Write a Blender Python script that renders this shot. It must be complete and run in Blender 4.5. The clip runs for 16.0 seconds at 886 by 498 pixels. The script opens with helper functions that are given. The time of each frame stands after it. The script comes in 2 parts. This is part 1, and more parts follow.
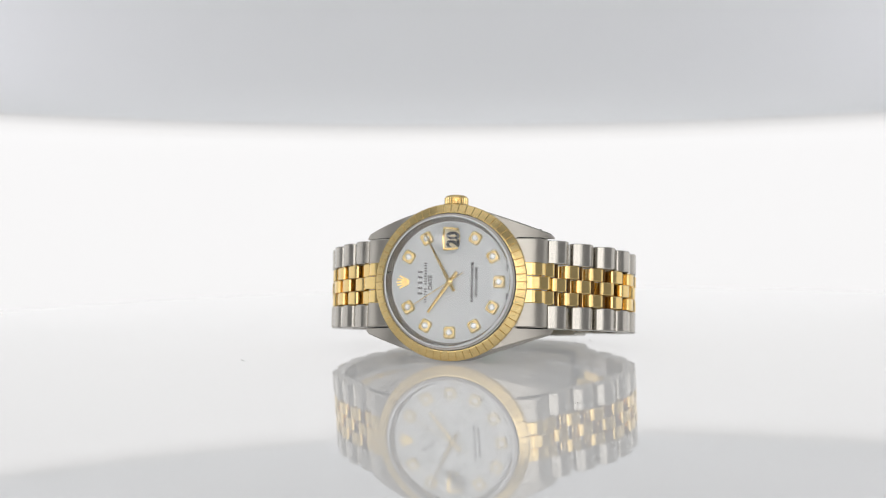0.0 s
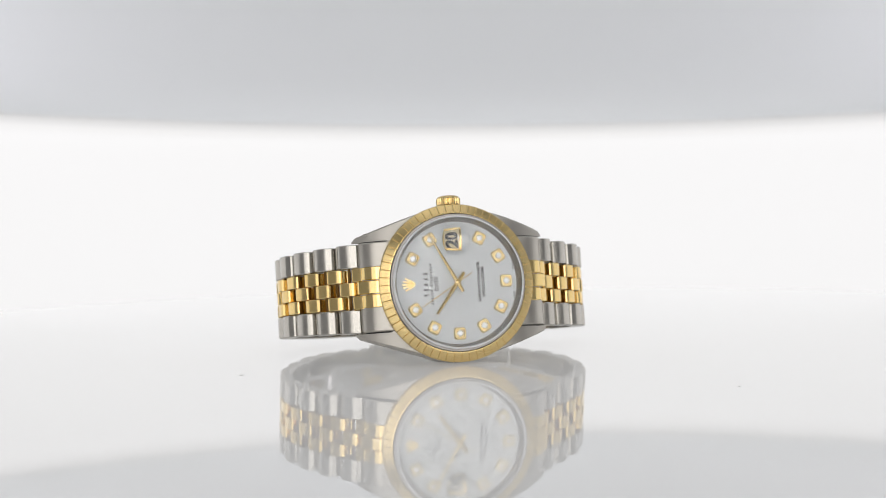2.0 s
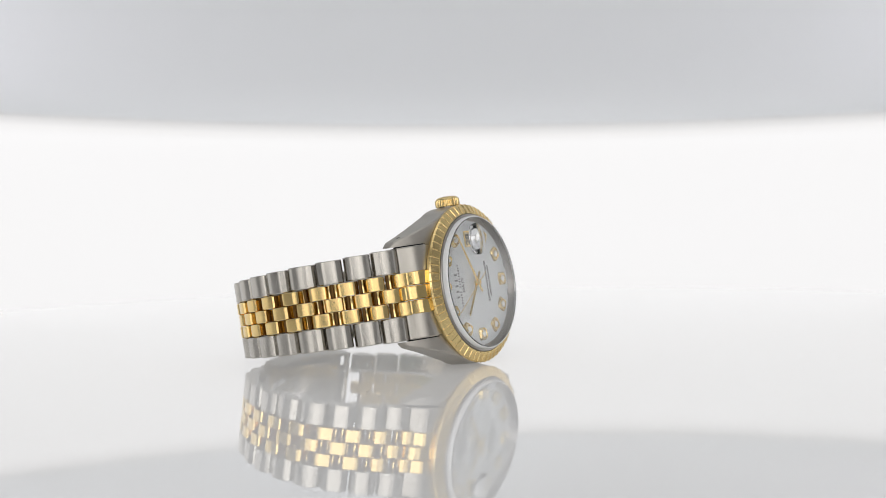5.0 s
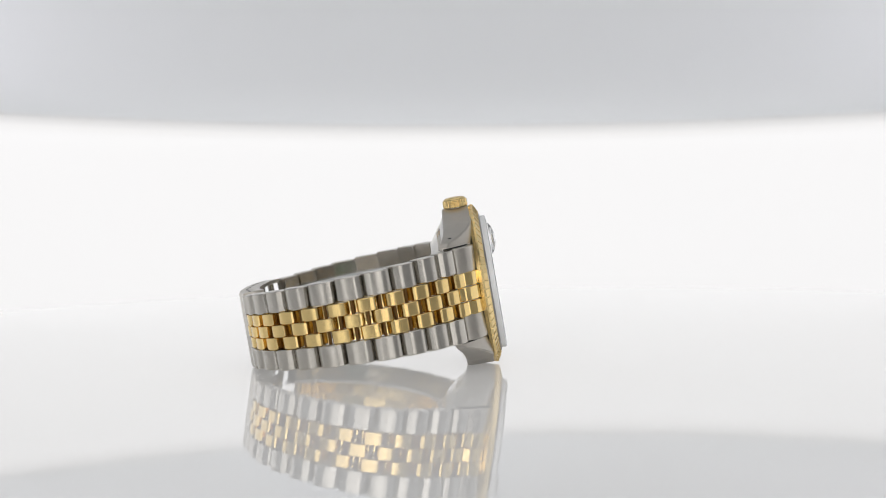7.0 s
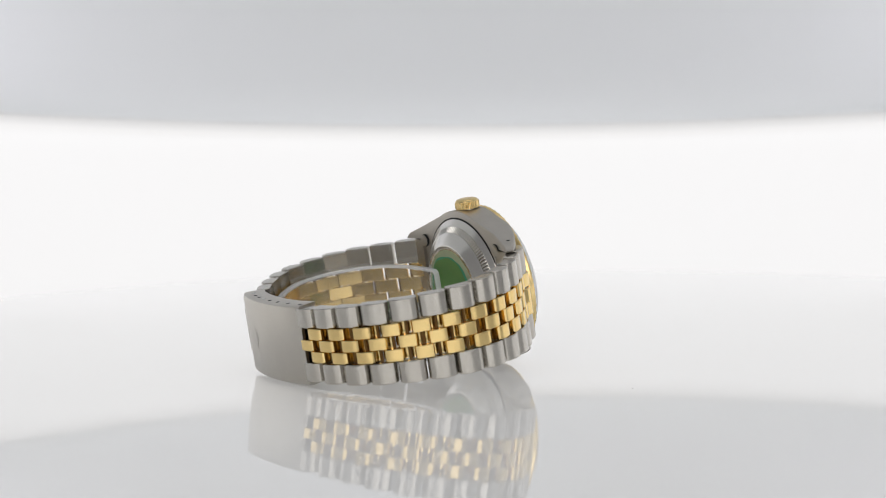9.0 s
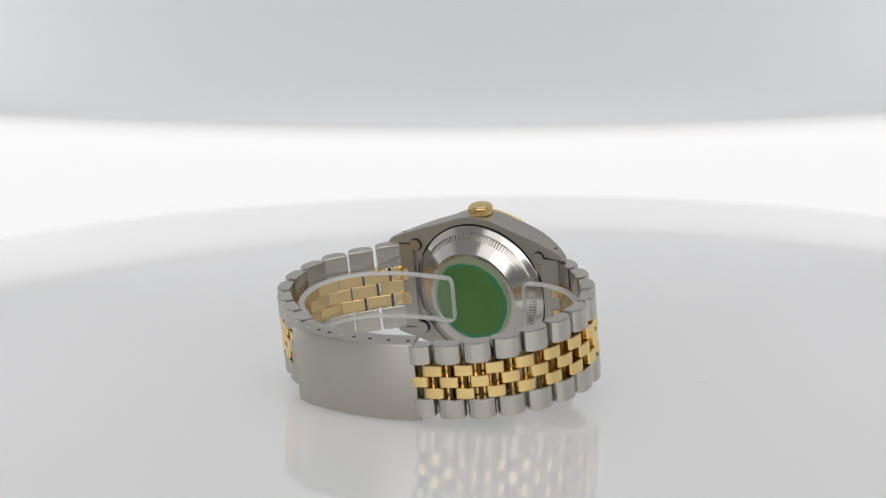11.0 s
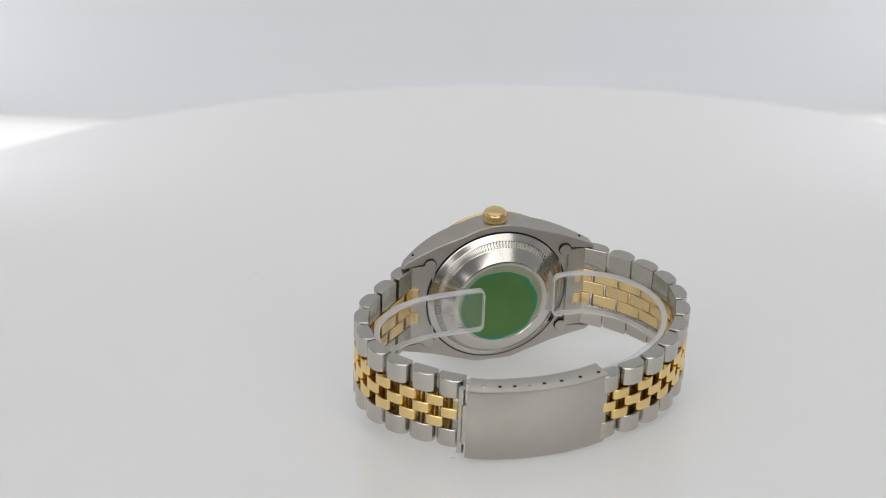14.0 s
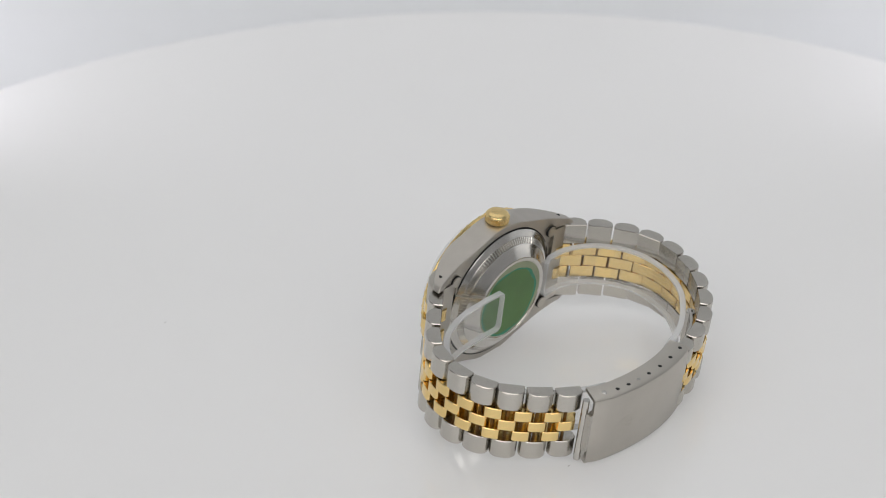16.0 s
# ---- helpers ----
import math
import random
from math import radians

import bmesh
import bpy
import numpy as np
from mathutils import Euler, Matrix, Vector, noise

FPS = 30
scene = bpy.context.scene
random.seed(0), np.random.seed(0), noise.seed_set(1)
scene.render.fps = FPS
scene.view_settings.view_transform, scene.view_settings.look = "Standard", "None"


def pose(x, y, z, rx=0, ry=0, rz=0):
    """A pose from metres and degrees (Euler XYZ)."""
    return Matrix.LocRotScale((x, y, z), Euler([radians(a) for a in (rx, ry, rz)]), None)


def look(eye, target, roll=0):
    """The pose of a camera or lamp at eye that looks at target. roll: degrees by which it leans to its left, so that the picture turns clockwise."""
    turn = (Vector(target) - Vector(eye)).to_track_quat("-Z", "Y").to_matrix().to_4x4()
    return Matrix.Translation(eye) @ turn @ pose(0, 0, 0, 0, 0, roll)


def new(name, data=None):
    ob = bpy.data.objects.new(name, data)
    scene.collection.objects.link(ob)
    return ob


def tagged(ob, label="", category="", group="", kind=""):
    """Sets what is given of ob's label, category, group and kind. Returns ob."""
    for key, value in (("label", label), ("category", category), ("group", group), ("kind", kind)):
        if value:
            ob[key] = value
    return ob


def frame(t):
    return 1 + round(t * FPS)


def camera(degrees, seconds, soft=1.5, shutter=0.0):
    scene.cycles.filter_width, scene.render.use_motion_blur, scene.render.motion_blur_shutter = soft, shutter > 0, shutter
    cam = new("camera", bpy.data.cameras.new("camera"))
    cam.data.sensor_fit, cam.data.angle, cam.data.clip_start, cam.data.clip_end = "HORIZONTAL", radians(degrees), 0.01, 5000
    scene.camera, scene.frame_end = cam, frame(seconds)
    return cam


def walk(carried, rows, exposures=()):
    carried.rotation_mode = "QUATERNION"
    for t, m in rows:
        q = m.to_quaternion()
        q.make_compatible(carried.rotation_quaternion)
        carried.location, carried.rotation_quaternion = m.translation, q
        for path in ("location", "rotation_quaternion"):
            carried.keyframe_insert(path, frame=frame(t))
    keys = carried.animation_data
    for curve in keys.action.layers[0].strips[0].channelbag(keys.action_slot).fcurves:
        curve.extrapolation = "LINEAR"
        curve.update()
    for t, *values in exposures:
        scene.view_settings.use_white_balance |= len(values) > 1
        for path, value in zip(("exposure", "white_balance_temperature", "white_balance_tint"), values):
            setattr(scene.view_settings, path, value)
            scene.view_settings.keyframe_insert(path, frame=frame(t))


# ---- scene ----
MM = 0.001
cam = camera(24.52, 16.0, soft=0.75)
EYE = pose(-0.00606, -0.42987, 0.0508, 86.413, 1.0567, -0.0662)
walk(cam, [(0, EYE), (16, EYE)], [(0, 0.0), (9, 0.0), (16, 0.11)])
cam.data.dof.use_dof = True
cam.data.dof.focus_distance = 0.415
cam.data.dof.aperture_fstop = 21

# ---------------------------------------------------------------- light
world = bpy.data.worlds.new("studio_air")
scene.world = world
world.use_nodes = True
world.node_tree.nodes["Background"].inputs[0].default_value = (0.9, 0.95, 1.0, 1)
world.node_tree.nodes["Background"].inputs[1].default_value = 0.03


def area_lamp(name, m, sx, sy, watts, colour=(1, 1, 1), spread=180.0):
    lamp = bpy.data.lights.new(name, "AREA")
    lamp.shape, lamp.size, lamp.size_y, lamp.energy, lamp.color = "RECTANGLE", sx, sy, watts, colour
    lamp.spread = radians(spread)
    ob = new(name, lamp)
    ob.matrix_world = m
    return ob


area_lamp("top_softbox", look((0, -0.12, 0.66), (0, -0.10, 0)), 0.7, 0.5, 0.30, (1, 0.985, 0.97), 130)
area_lamp("side_lamp", look((-0.172, 0.100, 0.078), (-0.095, 0.180, 0.080)), 0.05, 0.03, 0.019, (0.96, 0.92, 1), 150)
area_lamp("side_lamp", look((0.172, 0.100, 0.078), (0.095, 0.180, 0.080)), 0.05, 0.03, 0.018, (0.96, 0.92, 1), 150)
area_lamp("centre_fill", look((0, -0.80, 0.25), (0, 0, 0.03)), 0.66, 0.3, 0.82, (1, 0.98, 0.96), 150)
area_lamp("front_fill", look((-0.37, -0.55, 0.16), (0, 0, 0.03)), 0.38, 0.6, 0.42, (1, 0.98, 0.96), 130)
area_lamp("front_fill", look((0.37, -0.55, 0.16), (0, 0, 0.03)), 0.38, 0.6, 0.42, (1, 0.98, 0.96), 130)

# ---------------------------------------------------------------- materials


def material(name, colour, rough=0.5, metal=0.0, grain=0.0, scale=800.0, stretch=(1, 1, 1), bump=0.0, blotch=0.0, blotch_scale=60.0, **extra):
    """A procedural surface: fine stretched grain in roughness and relief, and soft blotches in colour."""
    m = bpy.data.materials.new(name)
    m.use_nodes = True
    nt = m.node_tree
    b = nt.nodes["Principled BSDF"]
    b.inputs["Base Color"].default_value = (*colour, 1)
    b.inputs["Roughness"].default_value = rough
    b.inputs["Metallic"].default_value = metal
    for key, value in extra.items():
        b.inputs[key.replace("_", " ")].default_value = value
    co = nt.nodes.new("ShaderNodeTexCoord")
    if grain or bump:
        mp = nt.nodes.new("ShaderNodeMapping")
        mp.inputs["Scale"].default_value = stretch
        nt.links.new(co.outputs["Object"], mp.inputs[0])
        no = nt.nodes.new("ShaderNodeTexNoise")
        no.inputs["Scale"].default_value, no.inputs["Detail"].default_value = scale, 4
        nt.links.new(mp.outputs[0], no.inputs["Vector"])
        mr = nt.nodes.new("ShaderNodeMapRange")
        mr.inputs["To Min"].default_value, mr.inputs["To Max"].default_value = max(0.0, rough - grain), rough + grain
        nt.links.new(no.outputs["Fac"], mr.inputs["Value"])
        nt.links.new(mr.outputs[0], b.inputs["Roughness"])
        if bump:
            bp = nt.nodes.new("ShaderNodeBump")
            bp.inputs["Strength"].default_value, bp.inputs["Distance"].default_value = bump, 0.00005
            nt.links.new(no.outputs["Fac"], bp.inputs["Height"])
            nt.links.new(bp.outputs[0], b.inputs["Normal"])
    if blotch:
        n2 = nt.nodes.new("ShaderNodeTexNoise")
        n2.inputs["Scale"].default_value, n2.inputs["Detail"].default_value = blotch_scale, 3
        nt.links.new(co.outputs["Object"], n2.inputs["Vector"])
        mx = nt.nodes.new("ShaderNodeMix")
        mx.data_type = "RGBA"
        mx.inputs[6].default_value = (*colour, 1)
        mx.inputs[7].default_value = (*[c * (1 - blotch) for c in colour], 1)
        nt.links.new(n2.outputs["Fac"], mx.inputs[0])
        nt.links.new(mx.outputs[2], b.inputs["Base Color"])
    return m


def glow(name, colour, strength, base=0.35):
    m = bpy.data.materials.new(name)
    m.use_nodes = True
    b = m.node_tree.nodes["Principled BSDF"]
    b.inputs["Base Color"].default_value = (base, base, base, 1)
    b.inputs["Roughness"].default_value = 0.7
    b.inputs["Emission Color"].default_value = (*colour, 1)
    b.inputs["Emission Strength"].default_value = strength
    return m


STEEL_BRUSHED = material("brushed_steel", (0.56, 0.535, 0.49), 0.25, 1, 0.06, 2400, (4, 0.12, 4), 0.04, 0.06, 300)
STEEL_SATIN = material("satin_steel", (0.555, 0.525, 0.475), 0.34, 1, 0.10, 2200, (0.15, 4, 3), 0.10, 0.10, 250)
STEEL_POLISHED = material("polished_steel", (0.60, 0.58, 0.545), 0.17, 1, 0.05, 500, (1, 1, 1), 0.03, 0.08, 250)
STEEL_BACK = material("turned_steel", (0.70, 0.68, 0.64), 0.17, 1, 0.03, 1500, (1, 1, 1), 0.0, 0.05, 250)
STEEL_CASE = material("grained_steel", (0.55, 0.52, 0.475), 0.42, 1, 0.07, 2200, (0.15, 4, 3), 0.06, 0.14, 350)
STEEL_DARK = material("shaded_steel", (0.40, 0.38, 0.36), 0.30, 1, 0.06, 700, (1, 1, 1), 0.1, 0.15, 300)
GOLD = material("polished_yellow_gold", (0.93, 0.70, 0.31), 0.14, 1, 0.05, 700, (1, 3, 1), 0.05, 0.12, 400)
GOLD_LINK = material("worn_yellow_gold", (0.94, 0.70, 0.31), 0.19, 1, 0.06, 1600, (3, 0.4, 1), 0.06, 0.12, 400)
GOLD_SATIN = material("satin_yellow_gold", (0.92, 0.70, 0.33), 0.26, 1, 0.05, 1800, (0.3, 4, 1), 0.05, 0.12, 350)
PIN = material("gap_shade_gold", (0.18, 0.10, 0.035), 0.5, 0.8, 0.08, 900)
PEARL = material("mother_of_pearl", (0.80, 0.83, 0.845), 0.18, 0, 0.06, 250, (1, 2, 1), 0.0, 0.16, 160, Coat_Weight=0.4)
INK = material("black_print", (0.03, 0.03, 0.03), 0.5)
GREY_INK = material("grey_print", (0.16, 0.16, 0.17), 0.5)
PAPER = material("champagne_date_disc", (0.72, 0.62, 0.40), 0.35, 0.2, 0.05, 600)
DUST = material("grey_dust", (0.55, 0.54, 0.53), 0.9)
HOLE = material("recess_shade", (0.01, 0.01, 0.01), 0.6)
GREEN = material("green_film_sticker", (0.10, 0.26, 0.06), 0.35, 0, 0.08, 600, (1, 1, 1), 0.1, 0.35, 130)
GREEN_EDGE = material("worn_pale_sticker_edge", (0.42, 0.48, 0.30), 0.4, 0, 0.08, 500, (1, 1, 1), 0.1, 0.45, 200)
TEAL_EDGE = material("teal_sticker_glue", (0.03, 0.30, 0.17), 0.35, 0, 0.08, 500, (1, 1, 1), 0.1, 0.3, 300)
CRYSTAL = material("sapphire_crystal", (1, 1, 1), 0.0, IOR=1.42, Transmission_Weight=1.0)
PALE_EDGE = material("bright_crystal_edge", (0.90, 0.91, 0.92), 0.22, 0, 0.05, 600)
CLEAR = material("clear_soft_plastic", (0.9, 0.9, 0.9), 0.10, 0, 0.06, 300, (1, 1, 1), 0.3, 0.1, 200, Alpha=0.06)
CLEAR_EDGE = material("clouded_plastic_edge", (0.93, 0.94, 0.95), 0.12, 0, 0.06, 400, (1, 1, 1), 0.3, 0.1, 400, Alpha=0.5)
DIAMOND = material("diamond", (0.93, 0.93, 0.92), 0.04, 0.45, 0.02, 300, IOR=2.4)
PALE_GOLD = material("pale_satin_gold", (0.86, 0.69, 0.36), 0.20, 1, 0.05, 900, (1, 1, 1), 0.05, 0.1, 500)
LENS = material("magnifying_crystal", (1, 1, 1), 0.0, IOR=1.55, Transmission_Weight=1.0)
ACRYLIC = material("glowing_white_acrylic", (0.76, 0.76, 0.76), 0.006, 0, 0.003, 40, (1, 1, 1), 0.0, 0.02, 9, IOR=1.68, Emission_Color=(1, 1, 1, 1), Emission_Strength=0.15)
FABRIC = material("white_diffuser_fabric", (0.79, 0.81, 0.83), 0.85, 0, 0.05, 900, (1, 1, 1), 0.3, 0.03, 3)
BACKDROP = material("glowing_backdrop_fabric", (0.79, 0.81, 0.83), 0.85, 0, 0.05, 900, (1, 1, 1), 0.3, 0.03, 3, Emission_Color=(0.97, 0.98, 1, 1), Emission_Strength=0.045)
GREY_FABRIC = material("unseen_wall_grey", (0.5, 0.5, 0.505), 0.9, 0, 0.05, 700, (1, 1, 1), 0.3, 0.1, 4)
EDGE_BLEND = [glow("edge_blend_glow", (1.0, 0.985, 0.975), e) for e in (0.42, 0.52, 0.62)]
PANEL_GLOW = glow("glowing_white_panel", (1.0, 0.99, 0.99), 0.845, 0.12)

# ---------------------------------------------------------------- mesh helpers (millimetres in, metres out)


def bm_from(verts, faces):
    bm = bmesh.new()
    vs = [bm.verts.new((x * MM, y * MM, z * MM)) for x, y, z in verts]
    for f in faces:
        try:
            bm.faces.new([vs[i] for i in f])
        except ValueError:
            pass
    bmesh.ops.recalc_face_normals(bm, faces=bm.faces)
    return bm


def part(name, bm, mat, parent=None, label="", smooth=35.0, m=None):
    """One mesh object under a thing or a part."""
    me = bpy.data.meshes.new(name)
    for e in bm.edges:
        e.smooth = len(e.link_faces) == 2 and e.calc_face_angle(4) < radians(smooth)
    for f in bm.faces:
        f.smooth = True
    bm.to_mesh(me)
    bm.free()
    me.materials.append(mat)
    ob = new(name, me)
    ob.parent = parent
    if m is not None:
        ob.matrix_basis = m
    return tagged(ob, label)


def lathe(profile, n=96, wave=None):
    """Turns a profile of (radius, z) about z; wave(i, k) moves a ring point radially."""
    verts, faces, k = [], [], len(profile)
    for i in range(n):
        a = 2 * math.pi * i / n
        for j, (r, z) in enumerate(profile):
            dr, dz = wave(i, j) if wave else (0, 0)
            verts.append(((r + dr) * math.cos(a), (r + dr) * math.sin(a), z + dz))
    for i in range(n):
        for j in range(k - 1):
            faces.append((i * k + j, ((i + 1) % n) * k + j, ((i + 1) % n) * k + j + 1, i * k + j + 1))
    bm = bm_from(verts, faces)
    bmesh.ops.remove_doubles(bm, verts=bm.verts, dist=1e-6)
    return bm


def loft(rings, caps=True, closed=False):
    """Skins equal closed rings of points."""
    k = len(rings[0])
    verts = [p for r in rings for p in r]
    faces = []
    last = len(rings) if closed else len(rings) - 1
    for i in range(last):
        o, u = i * k, ((i + 1) % len(rings)) * k
        faces += [(o + j, o + (j + 1) % k, u + (j + 1) % k, u + j) for j in range(k)]
    if caps and not closed:
        faces += [tuple(range(k - 1, -1, -1)), tuple(range(len(verts) - k, len(verts)))]
    return bm_from(verts, faces)


def join(*bms):
    out = bmesh.new()
    for b in bms:
        tmp = bpy.data.meshes.new("tmp")
        b.to_mesh(tmp)
        out.from_mesh(tmp)
        bpy.data.meshes.remove(tmp)
        b.free()
    return out


def prism(outline, z0, z1, chamfer=0.0):
    """An outline of (x, y) raised from z0 to z1, its upper edge chamfered towards the middle."""
    cx, cy = sum(p[0] for p in outline) / len(outline), sum(p[1] for p in outline) / len(outline)
    rings = [[(x, y, z0) for x, y in outline]]
    if chamfer:
        rings.append([(x, y, z1 - chamfer) for x, y in outline])
        inner = []
        for x, y in outline:
            d = math.hypot(x - cx, y - cy) or 1
            inner.append((x - (x - cx) / d * chamfer, y - (y - cy) / d * chamfer, z1))
        rings.append(inner)
    else:
        rings.append([(x, y, z1) for x, y in outline])
    return loft(rings)


def catmull(points, per=12):
    pts = [Vector(p) for p in points]
    pts = [2 * pts[0] - pts[1]] + pts + [2 * pts[-1] - pts[-2]]
    out = []
    for i in range(1, len(pts) - 2):
        p0, p1, p2, p3 = pts[i - 1:i + 3]
        for k in range(per):
            t = k / per
            out.append(0.5 * (2 * p1 + (p2 - p0) * t + (2 * p0 - 5 * p1 + 4 * p2 - p3) * t * t + (3 * p1 - p0 - 3 * p2 + p3) * t ** 3))
    return out + [pts[-2]]


class Path:
    """A plane curve measured by its length."""

    def __init__(self, points):
        self.p = catmull(points)
        self.s = [0.0]
        for a, b in zip(self.p, self.p[1:]):
            self.s.append(self.s[-1] + (b - a).length)
        self.length = self.s[-1]

    def at(self, s):
        i = 0
        while i < len(self.s) - 2 and self.s[i + 1] < s:
            i += 1
        d = (self.p[i + 1] - self.p[i])
        return self.p[i] + d * ((s - self.s[i]) / d.length), d.normalized()


def block(x0, x1, y0, y1, z0, z1):
    return loft([[(x0, y0, z0), (x1, y0, z0), (x1, y1, z0), (x0, y1, z0)], [(x0, y0, z1), (x1, y0, z1), (x1, y1, z1), (x0, y1, z1)]])


# ---------------------------------------------------------------- the light tent


def light_tent():
    def slab(name, x0, x1, y0, y1, z0, z1, mat, label):
        ob = part(name, block(x0, x1, y0, y1, z0, z1), mat)
        return tagged(ob, label, "studio wall", kind="structure")

    slab("floor", -470, 470, -1050, 300, -420, -400, FABRIC, "plain white cloth floor under the turntable")
    slab("wall_west", -470, -450, -1050, -20, -400, 700, GREY_FABRIC, "unseen grey side wall added for the metal's reflections")
    slab("wall_east", 450, 470, -1050, -20, -400, 700, GREY_FABRIC, "unseen grey side wall added for the metal's reflections")
    slab("wall_south", -450, 450, -1070, -1050, -400, 700, GREY_FABRIC, "unseen grey wall added behind the lens for reflections")
    slab("ceiling", -470, 470, -1050, 300, 700, 720, FABRIC, "unseen white ceiling added to close the set")

    def edge(x):
        return 49.5 - 0.0146 * x + 0.000222 * x * x

    def sheet(name, section, mat, label):
        """A curved sheet: section(x) gives the (y, z) outline at x, y behind the sheet's front."""
        rings = []
        for i in range(151):
            x = -450 + 900 * i / 150
            front = 195 - 0.0012 * x * x
            rings.append([(x, front + y, z) for y, z in section(min(max(x, -260), 260))])
        return tagged(part(name, loft(rings), mat, None, "", 50), label, "backdrop", kind="structure")

    roll = [(17 - 17 * math.cos(t), -17 * math.sin(t)) for t in np.linspace(0, math.pi / 2, 7)]
    sheet("backdrop_lower", lambda x: [(22, -400), (22, edge(x) + 3), (28, edge(x) + 3), (28, -400)], PANEL_GLOW, "bright white panel with an even glow in its material")
    for k, mat in enumerate(EDGE_BLEND):
        sheet("trim_blend", lambda x, k=k: [(19 - k * 0.2, edge(x) - 1 - 1.8 * k), (19 - k * 0.2, edge(x) + 2.4 - 1.8 * k - 1.6 * (k > 0)), (20.8, edge(x) + 2.4 - 1.8 * k - 1.6 * (k > 0)), (20.8, edge(x) - 1 - 1.8 * k)], mat, "thin glowing grey-white strip that blends the backdrop's edge")
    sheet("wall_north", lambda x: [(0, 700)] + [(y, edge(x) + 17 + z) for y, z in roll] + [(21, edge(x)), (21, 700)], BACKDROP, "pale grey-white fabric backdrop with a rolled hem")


# ---------------------------------------------------------------- the turntable


def turntable():
    table = tagged(new("turntable"), "round glossy white acrylic turntable with a faint added glow", "turntable")
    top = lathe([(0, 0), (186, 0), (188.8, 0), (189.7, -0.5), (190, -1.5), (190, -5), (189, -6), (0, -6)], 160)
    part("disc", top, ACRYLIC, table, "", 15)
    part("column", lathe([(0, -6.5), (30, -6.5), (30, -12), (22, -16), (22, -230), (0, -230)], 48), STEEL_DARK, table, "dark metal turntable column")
    for x, y, r in ((16.1, 41.3, 0.28), (-50.3, -6.0, 0.34), (36.2, -59.6, 0.25)):
        fleck = [(x + r * (1.6 - k % 3 * 0.5) * math.cos(k), y + r * 0.5 * math.sin(k)) for k in range(6)]
        part("dust_speck", prism(fleck, 0.01, 0.06), DUST, table, "tiny grey speck of dust")
    return table


# ---------------------------------------------------------------- the watch


def case_outer(a):
    a = abs(a)
    if a < 7:
        return math.sqrt(16.6 ** 2 - a * a)
    t = (a - 7) / 13.6
    return (1 - t) ** 2 * 15.05 + 2 * t * (1 - t) * 12.95 + t * t * 10.5


def case_top(a):
    return -0.35 - 0.040 * max(0.0, abs(a) - 9.0) ** 2


def case_low(a):
    return -6.1 - 0.016 * max(0.0, abs(a) - 11.5) ** 2


def watch_case():
    def section(a, b0, b1):
        t, l = case_top(a), case_low(a)
        if t - l < 1.2:
            t = l + 1.2
        return [(a, b0, l), (a, b0, t), (a, b1 - 0.28, t), (a, b1, t - 0.28), (a, b1, l + 0.16), (a, b1 - 0.16, l)]

    rings = []
    for a in [i * 0.7 for i in range(-20, 21)]:
        half = section(a, 0, case_outer(a))[2:]
        rings.append(half + [(x, -y, z) for x, y, z in reversed(half)])
    return loft(rings), [lug(section, side, sign) for side in (1, -1) for sign in (1, -1)]


def lug(section, side, sign):
    rings = []
    for i in range(19):
        a = 14.0 + i * 0.367
        w = case_outer(a) - max(0.0, a - 20) * 0.9
        rings.append([(x * side, y * sign, z) for x, y, z in section(a, 9.65, w)])
    return loft(rings)


def bracelet_piece(length, y0, y1, profile, chamfer):
    """A link: a profile over (along, out) from y0 to y1 with softened ends."""
    mid = [(0.0, 0.25)] * len(profile)
    rings = []
    for y, k in ((y0, 1.0), (y0 + chamfer, 0.0), (y1 - chamfer, 0.0), (y1, 1.0)):
        ring = []
        for (u, v), (mu, mv) in zip(profile, mid):
            d = math.hypot(u * length - mu, v - mv) or 1
            ring.append((u * length - (u * length - mu) / d * chamfer * k, y, v - (v - mv) / d * chamfer * k))
        rings.append(ring)
    return loft(rings)


STEEL_HALF = [(0.43, -1.6), (0.455, -0.6), (0.446, 0.05), (0.405, 0.55), (0.29, 1.08), (0.22, 1.28), (0.09, 1.41)]
GOLD_HALF = [(0.42, -1.6), (0.43, -1.25), (0.325, -1.1), (0.315, 0.75), (0.28, 1.08), (0.2, 1.28), (0.08, 1.34)]
STEEL_PROFILE = [(-u, v) for u, v in STEEL_HALF[:1]] + STEEL_HALF + [(-u, v) for u, v in reversed(STEEL_HALF[1:])]
GOLD_PROFILE = [(-u, v) for u, v in GOLD_HALF[:1]] + GOLD_HALF + [(-u, v) for u, v in reversed(GOLD_HALF[1:])]

SIDE_12 = [(-19.6, -4.2), (-22.6, -6.4), (-26.7, -9.9), (-30.8, -15), (-33.3, -20.7), (-33.5, -27), (-31.6, -33.4), (-28.0, -39.0), (-23.3, -43.5), (-17.6, -46.6), (-11, -48.5), (-4, -49.4), (3, -49.6)]
SIDE_6 = [(19.6, -4.4), (22.6, -7.2), (27.5, -11.5), (31.6, -16), (33.8, -22), (33.6, -28), (31.6, -33.3), (28.2, -37.5), (24.5, -40.8), (20.6, -43.6), (16, -46.2)]


def sag(n):
    """How far the bracelet hangs towards the table, by its depth behind the dial."""
    return 0.019 * n


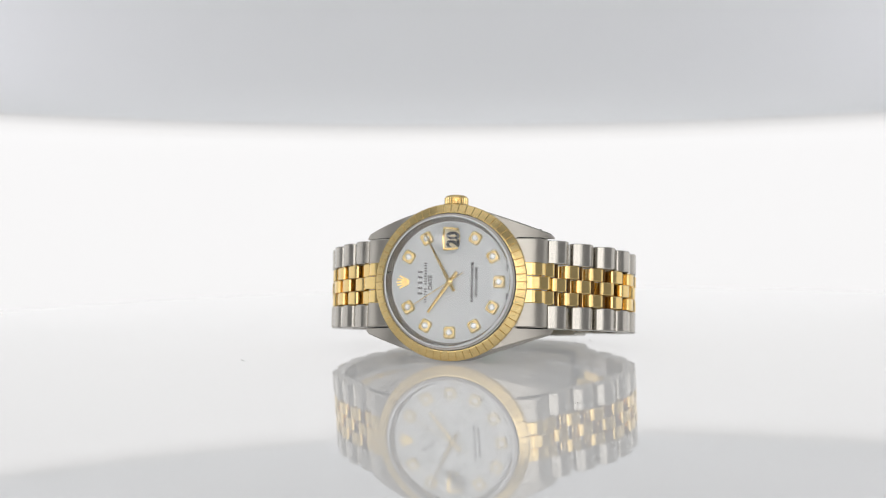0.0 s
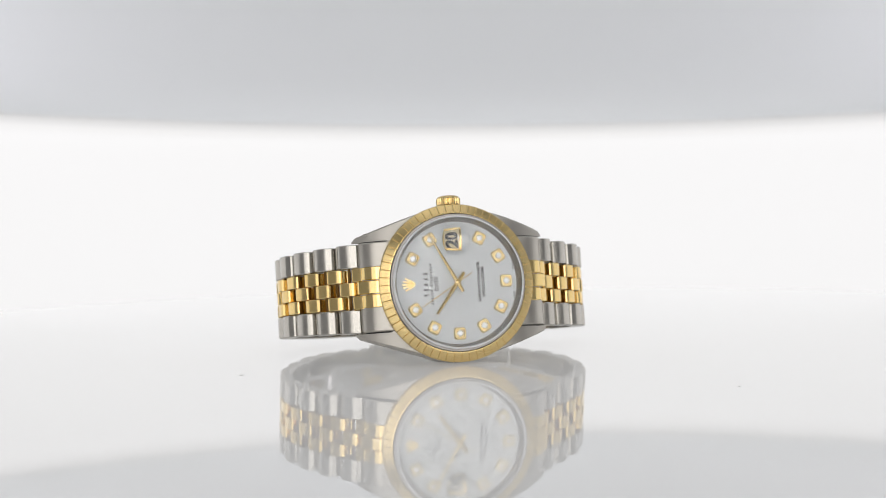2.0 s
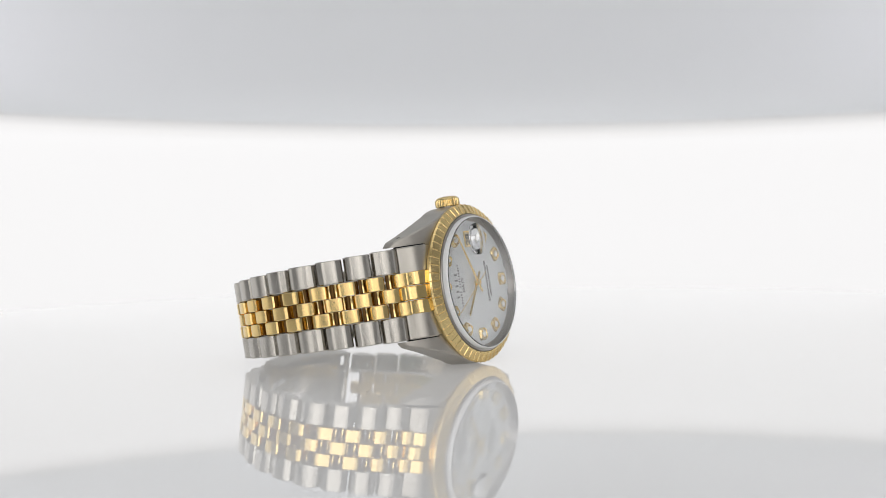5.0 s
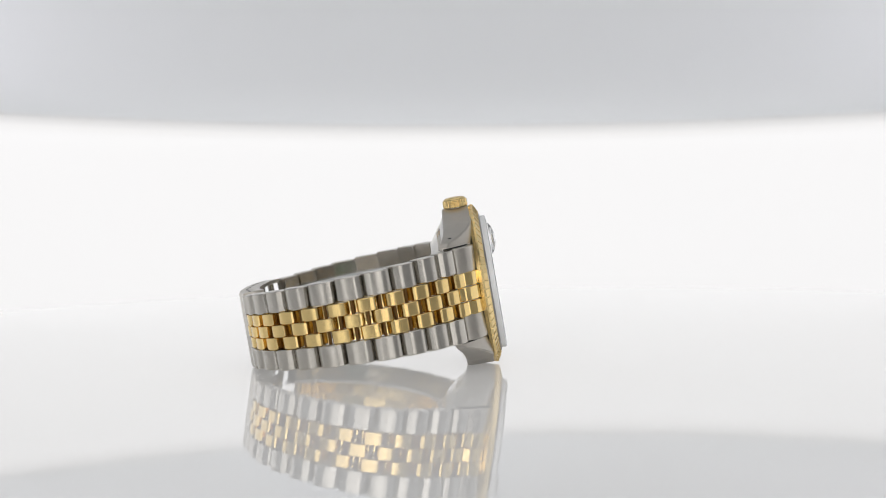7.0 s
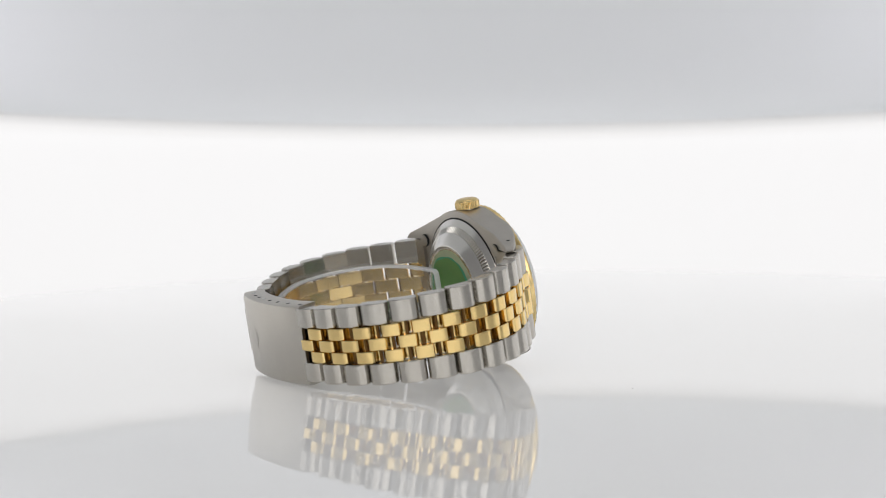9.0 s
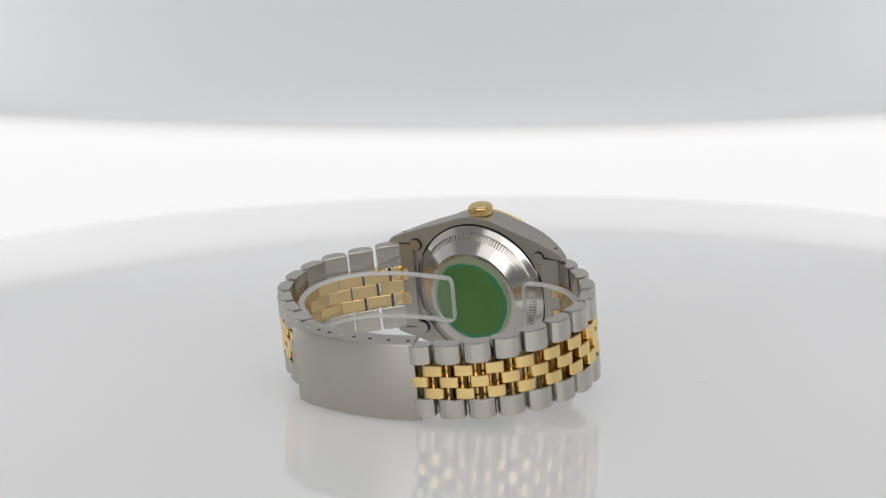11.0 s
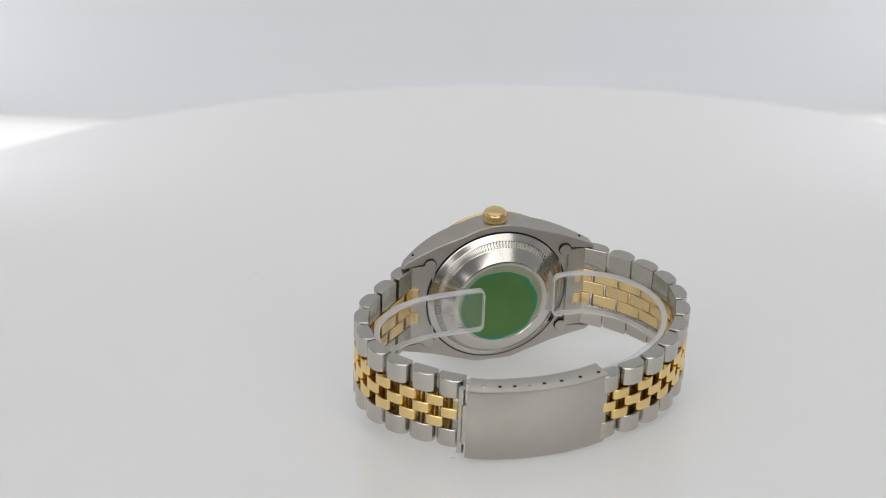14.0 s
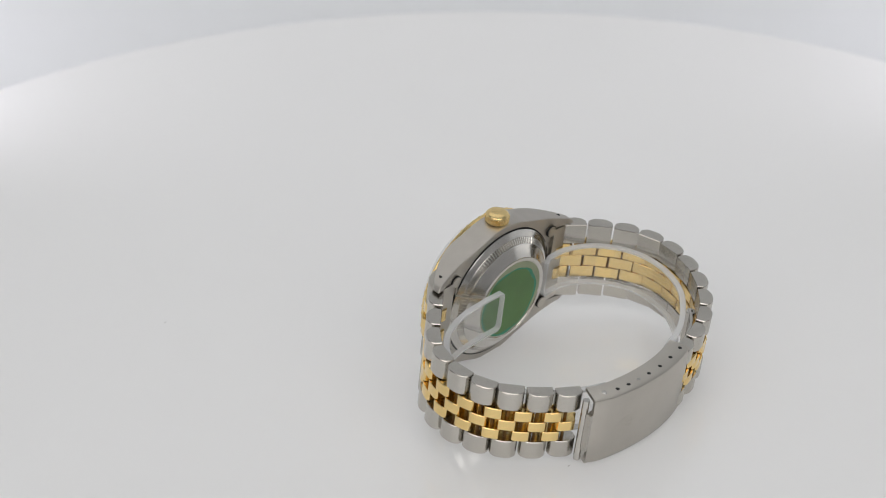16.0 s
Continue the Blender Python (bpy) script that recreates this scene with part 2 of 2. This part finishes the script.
def links(watch, points, count, pitch, turn, view_shift=0.0):
    path = Path([(a, 0, n) for a, n in points])

    def put(name, s, y0, y1, profile, mat, label, chamfer):
        at, along = path.at(s)
        out = Vector((-along.z, 0, along.x)) * turn
        centre = at - out * 0.9
        m = Matrix(((along.x * turn, 0, out.x, centre.x * MM), (0, 1, 0, (sag(centre.z) - view_shift * math.sin(math.pi * s / path.length)) * MM), (along.z * turn, 0, out.z, centre.z * MM), (0, 0, 0, 1)))
        part(name, bracelet_piece(pitch, y0, y1, profile, chamfer), mat, watch, label, 22, m)

    for i in range(count):
        s = (i + 0.5) * pitch + 0.2
        w = 9.45 - 1.75 * s / 52
        c = w * 0.465
        for y0, y1 in ((c + 0.08, w), (-w, -c - 0.08)):
            put("outer_link", s, y0, y1, STEEL_PROFILE, STEEL_BRUSHED, "brushed steel outer link", 0.16)
        put("centre_link", s, -c / 3 + 0.06, c / 3 - 0.06, GOLD_PROFILE, GOLD_LINK, "satin-polished yellow gold link", 0.12)
        for k in (0.0, 0.5):
            at, along = path.at(s - k * pitch)
            out = Vector((-along.z, 0, along.x)) * turn
            p = at - out * 1.25
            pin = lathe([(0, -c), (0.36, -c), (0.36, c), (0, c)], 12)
            part("hinge_pin", pin, PIN, watch, "dark brown hinge pin, the gap's shade put into its colour", 40, pose(p.x * MM, (sag(p.z) - view_shift * math.sin(math.pi * s / path.length)) * MM, p.z * MM, 90, 0, 0))
        for y0, y1 in ((c / 3 + 0.06, c - 0.04), (-c + 0.04, -c / 3 - 0.06)):
            put("centre_link", s - pitch / 2, y0, y1, GOLD_PROFILE, GOLD_LINK, "satin-polished yellow gold link", 0.12)
    return path


def end_link(watch, sign):
    prof = [(13.2, -0.75), (15.5, -0.85), (17.6, -1.65), (19.2, -3.15), (19.8, -4.7), (18.9, -6.78), (15.3, -6.78), (15.25, -6.0), (10.5, -6.0), (10.5, -3.0)]
    ring = lambda y, k: [(sign * (a - k * 0.2 * (a > 14)), y, n - (k * 0.2 if n > -5 else 0)) for a, n in prof]
    ob = part("end_link", loft([ring(-9.38, 1), ring(-9.15, 0), ring(9.15, 0), ring(9.38, 1)]), STEEL_SATIN, watch, "brushed steel end link")
    for y0, y1, a1 in ((1.5, 4.3, 19.6), (-1.38, 1.38, 20.5), (-4.3, -1.5, 19.6)):
        top = [(14.2, -0.5), (15.6, -0.55), (17.4, -1.2), (18.6, -2.0), (a1 - 0.35, -3.1), (a1, -3.8), (a1 - 0.1, -5.2), (14.2, -5.2)]
        r = lambda y, k: [(sign * (a - k * 0.15), y, n - (k * 0.15 if n > -4 else 0)) for a, n in top]
        part("centre_piece", loft([r(y0, 1), r(y0 + 0.15, 0), r(y1 - 0.15, 0), r(y1, 1)]), GOLD, ob, "polished yellow gold centre piece")
    for y in (1, -1):
        gap = [(14.1, -1.9), (15.6, -2.1), (17.2, -3.2), (18.4, -4.6), (18.6, -6.25), (14.1, -6.25)]
        part("joint", loft([[(sign * a, y * 9.4, n) for a, n in gap], [(sign * a, y * 9.63, n) for a, n in gap]]), HOLE, ob, "black filler in the joint beside the lug, shade as colour")
        tab = [(14.6 + 1.2 * math.cos(t), 9.35 + 1.2 * math.sin(t)) for t in np.linspace(0, 2 * math.pi, 20, endpoint=False)]
        part("locating_tab", loft([[(sign * a, y * b, -6.1) for a, b in tab], [(sign * a, y * b, -6.8) for a, b in tab]]), STEEL_SATIN, ob)
        seat = [(14.6 + 1.13 * (a - 14.6), 9.35 + 1.13 * (b - 9.35)) for a, b in tab]
        part("tab_shade", loft([[(sign * a, y * b, -6.0) for a, b in seat], [(sign * a, y * b, -6.58) for a, b in seat]]), HOLE, ob, "black disc under the tab, drawn as the slit's shade")
        tube = [(17.9 + 1.2 * math.cos(t), -6.4 + 0.9 * math.sin(t)) for t in np.linspace(0, 2 * math.pi, 18, endpoint=False)]
        part("hinge_tube", loft([[(sign * a, y * 1.35, n) for a, n in tube], [(sign * a, y * 4.0, n) for a, n in tube]]), GOLD_SATIN, ob, "yellow gold hinge tube")


def engraved(watch):
    """The clasp: a curved channel with black discs for holes along its flange."""
    path = Path([(18.5, 0, -48.2), (15, 0, -49.65), (8, 0, -50.8), (1, 0, -51.0), (-5, 0, -50.3), (-9.5, 0, -49.1)])
    rings = []
    n = 24
    for i in range(n + 1):
        at, along = path.at(path.length * i / n)
        out = Vector((-along.z, 0, along.x))
        if out.z > 0:
            out = -out
        b0, b1, d, th = -8.95, 7.0, 4.5, 0.75
        sec = [(b0, -d), (b0, -0.6), (b0 + 0.18, -0.18), (b0 + 0.6, 0), (b1 - 0.6, 0), (b1 - 0.18, -0.18), (b1, -0.6), (b1, -d), (b1 - th, -d), (b1 - th, -th), (b0 + th, -th), (b0 + th, -d)]
        rings.append([(at.x + out.x * v, b, at.z + out.z * v) for b, v in sec])
    clasp = part("clasp", loft(rings), STEEL_SATIN, watch, "brushed steel folding clasp", 25)
    holes = [(12.1, -48.3, HOLE, 0.42), (9.3, -48.75, HOLE, 0.42), (3.5, -49.1, HOLE, 0.42), (0.0, -49.0, HOLE, 0.42), (-3.9, -48.55, HOLE, 0.42), (-7.8, -47.8, HOLE, 0.42), (15.0, -47.4, STEEL_POLISHED, 0.55), (6.5, -49.0, STEEL_POLISHED, 0.4)]
    for a, z, mat, r in holes:
        part("adjustment_hole" if mat is HOLE else "pin", lathe([(0, 0.06), (r * 0.8, 0.05), (r, 0.0), (r, -0.3)], 16), mat, clasp, "", 30, pose(a * MM, 7.0 * MM, z * MM, -90, 0, 0))
    # inner folding blade, rolled hook and spring bar
    blade = Path([(15, 0, -46.0), (5, 0, -48.2), (-6, 0, -47.8), (-14, 0, -44.6), (-19.5, 0, -41.6), (-22.3, 0, -38.8)])
    ring = []
    for i in range(21):
        at, al = blade.at(blade.length * i / 20)
        o = Vector((-al.z, 0, al.x))
        ring.append([(at.x + o.x * v, y, at.z + o.z * v) for y, v in ((-6.6, 0), (-6.6, 0.5), (4.7, 0.5), (4.7, 0))])
    part("folding_blade", loft(ring), STEEL_POLISHED, clasp, "thin polished steel folding blade")
    hook = lathe([(0.45, -5.4), (0.95, -5.4), (0.95, 5.4), (0.45, 5.4), (0.45, -5.4)], 20)
    part("rolled_hook", hook, STEEL_POLISHED, clasp, "", 30, pose(-22.2 * MM, -0.9 * MM, -39.6 * MM, 90, 0, 0))
    part("spring_bar", lathe([(0, -7.4), (0.7, -7.4), (0.7, 7.4), (0, 7.4)], 16), STEEL_POLISHED, clasp, "", 30, pose(18.9 * MM, -1.0 * MM, -46.3 * MM, 90, 0, 0))
    part("end_tube", block(17.0, 19.2, -5.4, 3.6, -48.2, -47.0), STEEL_BRUSHED, clasp)
    part("emblem", coronet(1.9, 0.2), STEEL_SATIN, clasp, "small raised coronet-shaped emblem", 30, pose(11.0 * MM, -1.1 * MM, -50.41 * MM, 180, -9.7, 0))
    return clasp


def coronet(size, tall=1.2):
    """A plain five-pointed coronet outline lying in x and y, its points towards -x."""
    tips = [(-0.55, -0.95), (-0.95, -0.5), (-1.1, 0.0), (-0.95, 0.5), (-0.55, 0.95)]
    bms = []
    for x, y in tips:
        bms.append(prism([(0.55, y * 0.45 - 0.2), (x, y - 0.11), (x, y + 0.11), (0.55, y * 0.45 + 0.2)], 0, 0.16))
        bms.append(prism([(x + 0.15 * math.cos(t), y + 0.15 * math.sin(t)) for t in np.linspace(0, 2 * math.pi, 10, endpoint=False)], 0, 0.2))
    bms.append(prism([(0.5, -0.55), (0.95, -0.42), (1.02, 0), (0.95, 0.42), (0.5, 0.55)], 0, 0.18))
    bm = join(*bms)
    bmesh.ops.scale(bm, vec=(size, size, tall), verts=bm.verts)
    return bm


def lettering(words, size, x, y, z, mat, parent, name, width=None):
    """Raised printing that reads from low y to high y, its top towards -x."""
    cu = bpy.data.curves.new(name, "FONT")
    cu.body, cu.size, cu.align_x, cu.align_y, cu.extrude, cu.offset = words, size * MM, "CENTER", "CENTER", 0.01 * MM, size * 0.045 * MM
    tmp = bpy.data.objects.new("tmp", cu)
    scene.collection.objects.link(tmp)
    dg = bpy.context.evaluated_depsgraph_get()
    me = bpy.data.meshes.new_from_object(tmp.evaluated_get(dg))
    bpy.data.objects.remove(tmp)
    if width:
        xs = [v.co.x for v in me.vertices]
        k = width * MM / (max(xs) - min(xs))
        for v in me.vertices:
            v.co.x *= k
    me.materials.clear()
    me.materials.append(mat)
    ob = new(name, me)
    ob.parent = parent
    ob.matrix_basis = pose(x * MM, y * MM, z * MM, 0, 0, 90)
    return ob


def pointer(name, watch, tip, tail, w0, w1, z, mat):
    d = Vector((tip[0], tip[1]))
    n = Vector((-d.y, d.x)).normalized()
    t = d.normalized() * -tail
    line = [(d.x + n.x * w1, d.y + n.y * w1), (d.x - n.x * w1, d.y - n.y * w1), (-n.x * w0, -n.y * w0), (t.x - n.x * w0 * 0.8, t.y - n.y * w0 * 0.8), (t.x + n.x * w0 * 0.8, t.y + n.y * w0 * 0.8), (n.x * w0, n.y * w0)]
    ridge = [(d.x, d.y), (0, 0), (t.x, t.y)]
    verts = [(x, y, z) for x, y in line] + [(x, y, z + 0.04) for x, y in line] + [(x, y, z + 0.04 + w0 * 0.5) for x, y in ridge]
    faces = [tuple(range(5, -1, -1))] + [(k, (k + 1) % 6, 6 + (k + 1) % 6, 6 + k) for k in range(6)]
    faces += [(7, 8, 13, 12), (8, 9, 14, 13), (9, 10, 14), (10, 11, 13, 14), (11, 6, 12, 13), (6, 7, 12)]
    return part(name, bm_from(verts, faces), mat, watch, "", 8)


def marker(watch, angle):
    """An applied gold hour setting with a round stone."""
    def square(r, da=0.2):
        return [(r * math.cos(math.pi / 4 + k * math.pi / 2 + d), r * math.sin(math.pi / 4 + k * math.pi / 2 + d)) for k in range(4) for d in (-da, 0, da)]

    ring = lambda r, z: [(x, y, z) for x, y in square(r)]
    m = pose(10.57 * math.sin(angle) * MM, 10.57 * math.cos(angle) * MM, 0.02 * MM, 0, 0, -math.degrees(angle))
    setting = loft([ring(1.58, 0), ring(1.54, 0.12), ring(1.28, 0.46), ring(1.12, 0.46), ring(0.98, 0.22), ring(0.05, 0.22)])
    ob = part("hour_marker", setting, PALE_GOLD, watch, "small square gold hour marker set with a stone", 20, m)
    stone = lathe([(0, 0.60), (0.38, 0.60), (0.72, 0.40), (0.72, 0.34), (0.2, 0.2)], 8)
    part("stone", stone, DIAMOND, ob, "small round brilliant-cut clear stone", 5)
    for k in range(4):
        t = math.pi / 4 + k * math.pi / 2
        part("claw", lathe([(0, 0.55), (0.12, 0.5), (0.17, 0.24)], 8), PALE_GOLD, ob, "", 30, pose(0.66 * math.cos(t) * MM, 0.66 * math.sin(t) * MM, 0))


def build_watch():
    watch = tagged(new("wristwatch"), "steel and yellow gold wristwatch lying on its side on the turntable", "wristwatch")
    body, lugs = watch_case()
    part("case", body, STEEL_CASE, watch, "satin steel watch case", 25)
    for bm in lugs:
        part("lug", bm, STEEL_CASE, watch, "satin steel lug", 25)
    for x in (-17.85, 17.85):
        part("lug_hole", lathe([(0, 0.04), (0.4, 0.03), (0.42, -0.3)], 14), HOLE, watch, "", 30, pose(x * MM, case_outer(x) * MM, -5.1 * MM, -90, 0, 0))
    # bezel with radial cuts
    per, cuts = 14, 60

    def wave(i, j):
        k = i % per
        if j not in (2, 3, 4, 5):
            return (0, 0)
        return (0.06, 0.13) if k == 0 else (0, 0)

    bez = lathe([(14.0, -0.75), (16.4, -0.75), (16.66, -0.1), (16.48, 0.3), (16.0, 0.58), (14.85, 1.15), (14.6, 1.2), (14.5, 0.6), (14.0, 0.6), (14.0, -0.75)], per * cuts, wave)
    part("bezel", bez, GOLD_SATIN, watch, "engine-turned yellow gold bezel", 14)
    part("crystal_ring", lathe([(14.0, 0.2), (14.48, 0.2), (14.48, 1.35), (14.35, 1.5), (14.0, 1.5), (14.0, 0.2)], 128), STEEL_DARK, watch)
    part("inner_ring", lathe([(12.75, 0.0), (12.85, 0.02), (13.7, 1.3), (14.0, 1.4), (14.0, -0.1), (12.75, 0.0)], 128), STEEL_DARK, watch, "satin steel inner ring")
    dial = part("dial", lathe([(0, 0), (12.9, 0), (12.9, -0.4), (0, -0.4)], 128), PEARL, watch, "white mother-of-pearl dial")
    glass = part("crystal", lathe([(0, 2.7), (13.3, 2.68), (13.55, 2.62), (13.62, 2.5), (13.62, 1.42), (0, 1.42)], 128), CRYSTAL, watch, "clear flat sapphire crystal")
    part("crystal_edge", lathe([(13.64, 1.42), (13.64, 2.5), (13.72, 2.58), (13.85, 2.5), (13.98, 2.25), (13.98, 1.42), (13.64, 1.42)], 128), PALE_EDGE, watch, "opaque pale crystal edge, passing light put into its colour")
    glass.visible_shadow = False
    # magnifying lens over the date
    rings = []
    for r, z in ((0.02, 2.72), (1.0, 2.72), (1.0, 2.9), (0.97, 2.98), (0.9, 3.13), (0.78, 3.38), (0.62, 3.63), (0.45, 3.82), (0.28, 3.94), (0.12, 4.0), (0.02, 4.01)):
        rings.append([(-0.2 + 2.95 * r * math.copysign(abs(math.cos(t)) ** 0.85, math.cos(t)), 9.0 + 3.3 * r * math.copysign(abs(math.sin(t)) ** 0.85, math.sin(t)), z) for t in np.linspace(0, 2 * math.pi, 48, endpoint=False)])
    lens = part("date_lens", loft(rings), LENS, watch, "raised magnifying lens over the date")
    lens.visible_shadow = False
    # date aperture
    fr = lambda w, h, z: [(-0.2 - w, 9.1 - h, z), (-0.2 + w, 9.1 - h, z), (-0.2 + w, 9.1 + h, z), (-0.2 - w, 9.1 + h, z)]
    date = part("date_window", loft([fr(1.28, 1.62, 0.0), fr(1.28, 1.62, 0.14), fr(1.02, 1.36, 0.14), fr(1.02, 1.36, 0.01)], caps=False), GOLD, watch, "gold-framed date window", 20)
    part("date_disc", block(-1.24, 0.84, 7.72, 10.48, -0.02, 0.012), PAPER, date)
    num = lettering("20", 2.0, -0.2, 9.0, 0.03, INK, date, "numeral", 2.3)
    num.matrix_basis = pose(-0.1 * MM, 9.0 * MM, 0.025 * MM, 0, 0, 90)
    # printing
    for k in range(5):
        part("print_bar", block(-7.1, -6.1, -2.6 + k * 1.13, -2.2 + k * 1.13, 0.005, 0.02), GREY_INK, dial)
    for k in range(16):
        if k != 6:
            part("print_bar", block(-5.72, -5.12, -4.35 + k * 0.545, -4.07 + k * 0.545, 0.005, 0.02), GREY_INK, dial)
    lettering("DATE", 1.15, -4.35, -0.1, 0.015, GREY_INK, dial, "print", 3.0)
    lettering("SUPERLATIVE CHRONOMETER", 0.78, 4.75, 0.0, 0.015, INK, dial, "print", 8.4)
    lettering("OFFICIALLY CERTIFIED", 0.78, 5.65, 0.0, 0.015, INK, dial, "print", 6.4)
    lettering("SWISS", 0.5, 12.2, -3.0, 0.015, GREY_INK, dial, "print")
    lettering("MADE", 0.5, 12.2, 3.0, 0.015, GREY_INK, dial, "print")
    part("emblem", coronet(1.25), GOLD, watch, "applied gold coronet-shaped emblem", 25, pose(-10.2 * MM, 0, 0.02 * MM))
    for k in range(12):
        if k not in (0, 9):
            marker(watch, k * math.pi / 6)
    pointer("hour_pointer", watch, (-4.7, -6.4), 2.6, 0.42, 0.26, 0.55, GOLD)
    pointer("minute_pointer", watch, (-5.6, 10.3), 2.2, 0.40, 0.14, 0.80, GOLD)
    pointer("second_pointer", watch, (-9.0, -5.6), 3.6, 0.10, 0.06, 1.05, GOLD_SATIN)
    part("centre_cap", lathe([(0, 1.32), (0.35, 1.3), (0.62, 1.15), (0.62, 0.3), (0, 0.3)], 24), GOLD, watch)
    # winding crown
    n = 30
    prof = [(0, 2.08), (0.9, 2.06), (1.6, 1.97), (2.1, 1.8), (2.35, 1.56), (2.4, 1.42), (2.45, 1.38), (2.56, 1.26), (2.56, 0.08), (2.4, -0.1), (1.7, -0.2), (1.7, -0.7), (0, -0.7)]
    crown = lathe(prof, n * 4, lambda i, j: (-0.20 if i % 4 in (1, 2) and j in (7, 8) else 0, 0))
    cr = part("winding_crown", crown, GOLD_SATIN, watch, "fluted yellow gold winding crown", 30, pose(0, 16.75 * MM, -3.1 * MM, -90, 0, 0))
    part("crown_tube", lathe([(1.9, 0.05), (1.9, -0.8), (0, -0.8), (0, 0.05), (1.9, 0.05)], 32), STEEL_POLISHED, cr)
    # caseback
    prof = [(14.85, -5.8), (14.85, -6.3), (14.65, -6.5), (13.65, -7.0), (13.6, -7.05), (13.55, -7.1), (13.5, -7.18), (12.45, -7.95), (12.38, -7.98), (12.3, -8.05), (12.15, -8.14), (10.35, -9.35), (10.05, -9.58), (9.9, -9.62), (9.3, -9.62), (9.2, -9.5), (0, -9.5)]
    flutes = 124
    part("groove_shade", lathe([(14.87, -6.0), (14.87, -6.16), (15.2, -6.16), (15.2, -6.0)], 128), HOLE, watch, "black ring drawn as the shaded groove around the caseback")
    back = lathe(prof, flutes * 4, lambda i, j: (-0.20, 0.36) if (i // 2) % 2 and j in (6, 7) else (0, 0))
    cb = part("caseback", back, STEEL_BACK, watch, "polished steel caseback with a fluted rim", 22)
    rng = random.Random(4)
    ragged = lambda r, amp, z, dx=0.0, dy=0.0, n=72: [(dx + (r + amp * noise.noise((math.cos(t) * 2.5 + r, math.sin(t) * 2.5, 1.7)) + rng.uniform(-amp, amp) * 0.15) * math.cos(t), dy + (r + amp * noise.noise((math.cos(t) * 2.5 + r, math.sin(t) * 2.5, 1.7))) * math.sin(t), z) for t in np.linspace(0, 2 * math.pi, n, endpoint=False)]
    part("sticker_edge", loft([ragged(9.05, 0.05, -9.50), ragged(9.05, 0.05, -9.53)]), GREEN_EDGE, cb, "pale worn sticker rim")
    part("sticker_glue", loft([ragged(8.25, 0.5, -9.50, 0.35, -0.55), ragged(8.25, 0.5, -9.56, 0.35, -0.55)]), TEAL_EDGE, cb, "teal green glue edge")
    part("sticker", loft([ragged(7.75, 0.6, -9.50, 0.35, -0.4), ragged(7.75, 0.6, -9.59, 0.35, -0.4)]), GREEN, cb, "green protective sticker")
    # bracelet
    for sign in (-1, 1):
        end_link(watch, sign)
    links(watch, SIDE_12, 11, 5.95, -1, -0.35)
    links(watch, SIDE_6, 9, 5.88, 1, 0.28)
    engraved(watch)
    # clear protective strips
    strips = ([(4, -10.6), (10, -10.6), (17, -11.2), (23.5, -13.6), (28, -18), (29.8, -23), (29.3, -28), (27, -32.5), (22.5, -37), (17, -41), (10, -44)],
              [(-11.8, -8.6), (-17.5, -8.6), (-23.5, -11.2), (-28, -16.4), (-29.7, -22), (-29, -28), (-26.2, -33.6), (-21.6, -38), (-16, -41.6), (-9, -44)])
    for pts in strips:
        path = Path([(a, 0, n) for a, n in pts])
        rings = []
        for i in range(49):
            at, al = path.at(path.length * i / 48)
            o = Vector((-al.z, 0, al.x)) * 0.56
            k = 0.84 if i == 0 else 1.0
            rings.append([(at.x + o.x * v, y * k + sag(at.z) * 0.5, at.z + o.z * v) for y, v in ((-5.2, -0.7), (-5.0, -1), (4.5, -1), (4.7, -0.7), (4.7, 0.7), (4.5, 1), (-5.0, 1), (-5.2, 0.7))])
        st = part("protective_strip", loft(rings), CLEAR, watch, "clear plastic protective strip")
        st.visible_shadow = False
        ends = [(0.0, 1.0), (0.12, 0.6), (0.35, 0.28), (0.7, 0.06), (1.1, 0.0)]
        stations = ends + [(1.1 + (path.length - 1.1) * i / 46, 0.0) for i in range(1, 47)]
        for sign, edge in ((-1, 5.35), (1, 4.85)):
            rim = []
            for d, inset in stations:
                at, al = path.at(d)
                o = Vector((-al.z, 0, al.x)) * 0.6
                e0, e1 = sign * (edge - inset), sign * (edge - 0.55 - inset)
                rim.append([(at.x + o.x * v, y + sag(at.z) * 0.5, at.z + o.z * v) for y, v in ((e0, -0.8), (e0 - sign * 0.1, -1), (e1, -1), (e1, 1), (e0 - sign * 0.1, 1), (e0, 0.8))])
            part("strip_edge", loft(rim), CLEAR_EDGE, st, "clouded cut edge").visible_shadow = False
        end, al = path.at(0.0)
        lip = block(end.x - 0.15, end.x + 0.15, -4.0 + sag(end.z) * 0.5, 3.5 + sag(end.z) * 0.5, end.z - 0.58, end.z + 0.58)
        part("strip_end", lip, CLEAR_EDGE, st, "clouded cut end").visible_shadow = False
    return watch


light_tent()
table = turntable()
watch = build_watch()

# ---------------------------------------------------------------- turning and tilting
PIVOT = Vector((0, 1.394 * MM, 9.695 * MM))
ON_DISC = pose(-4.028 * MM, -2.398 * MM, 16.90 * MM, 81.236, -0.357, 0.055)


def tilt(t):
    """Degrees by which the turntable has leaned towards the lens."""
    if t < 8.3:
        return 0.0
    return 3.48 * (t - 8.3) ** 2 if t < 8.8 else 3.48 * (t - 8.55)


def disc_pose(t):
    return Matrix.Translation(PIVOT) @ pose(0, 0, 0, tilt(t)) @ Matrix.Translation(-PIVOT) @ pose(0, 0, 0, 0, 0, -16.731 + 15.1203 * t)


def motions():
    times = [0.4 * i for i in range(41)]
    walk(table, [(t, disc_pose(t)) for t in times])
    walk(watch, [(t, disc_pose(t) @ ON_DISC) for t in times])


motions()
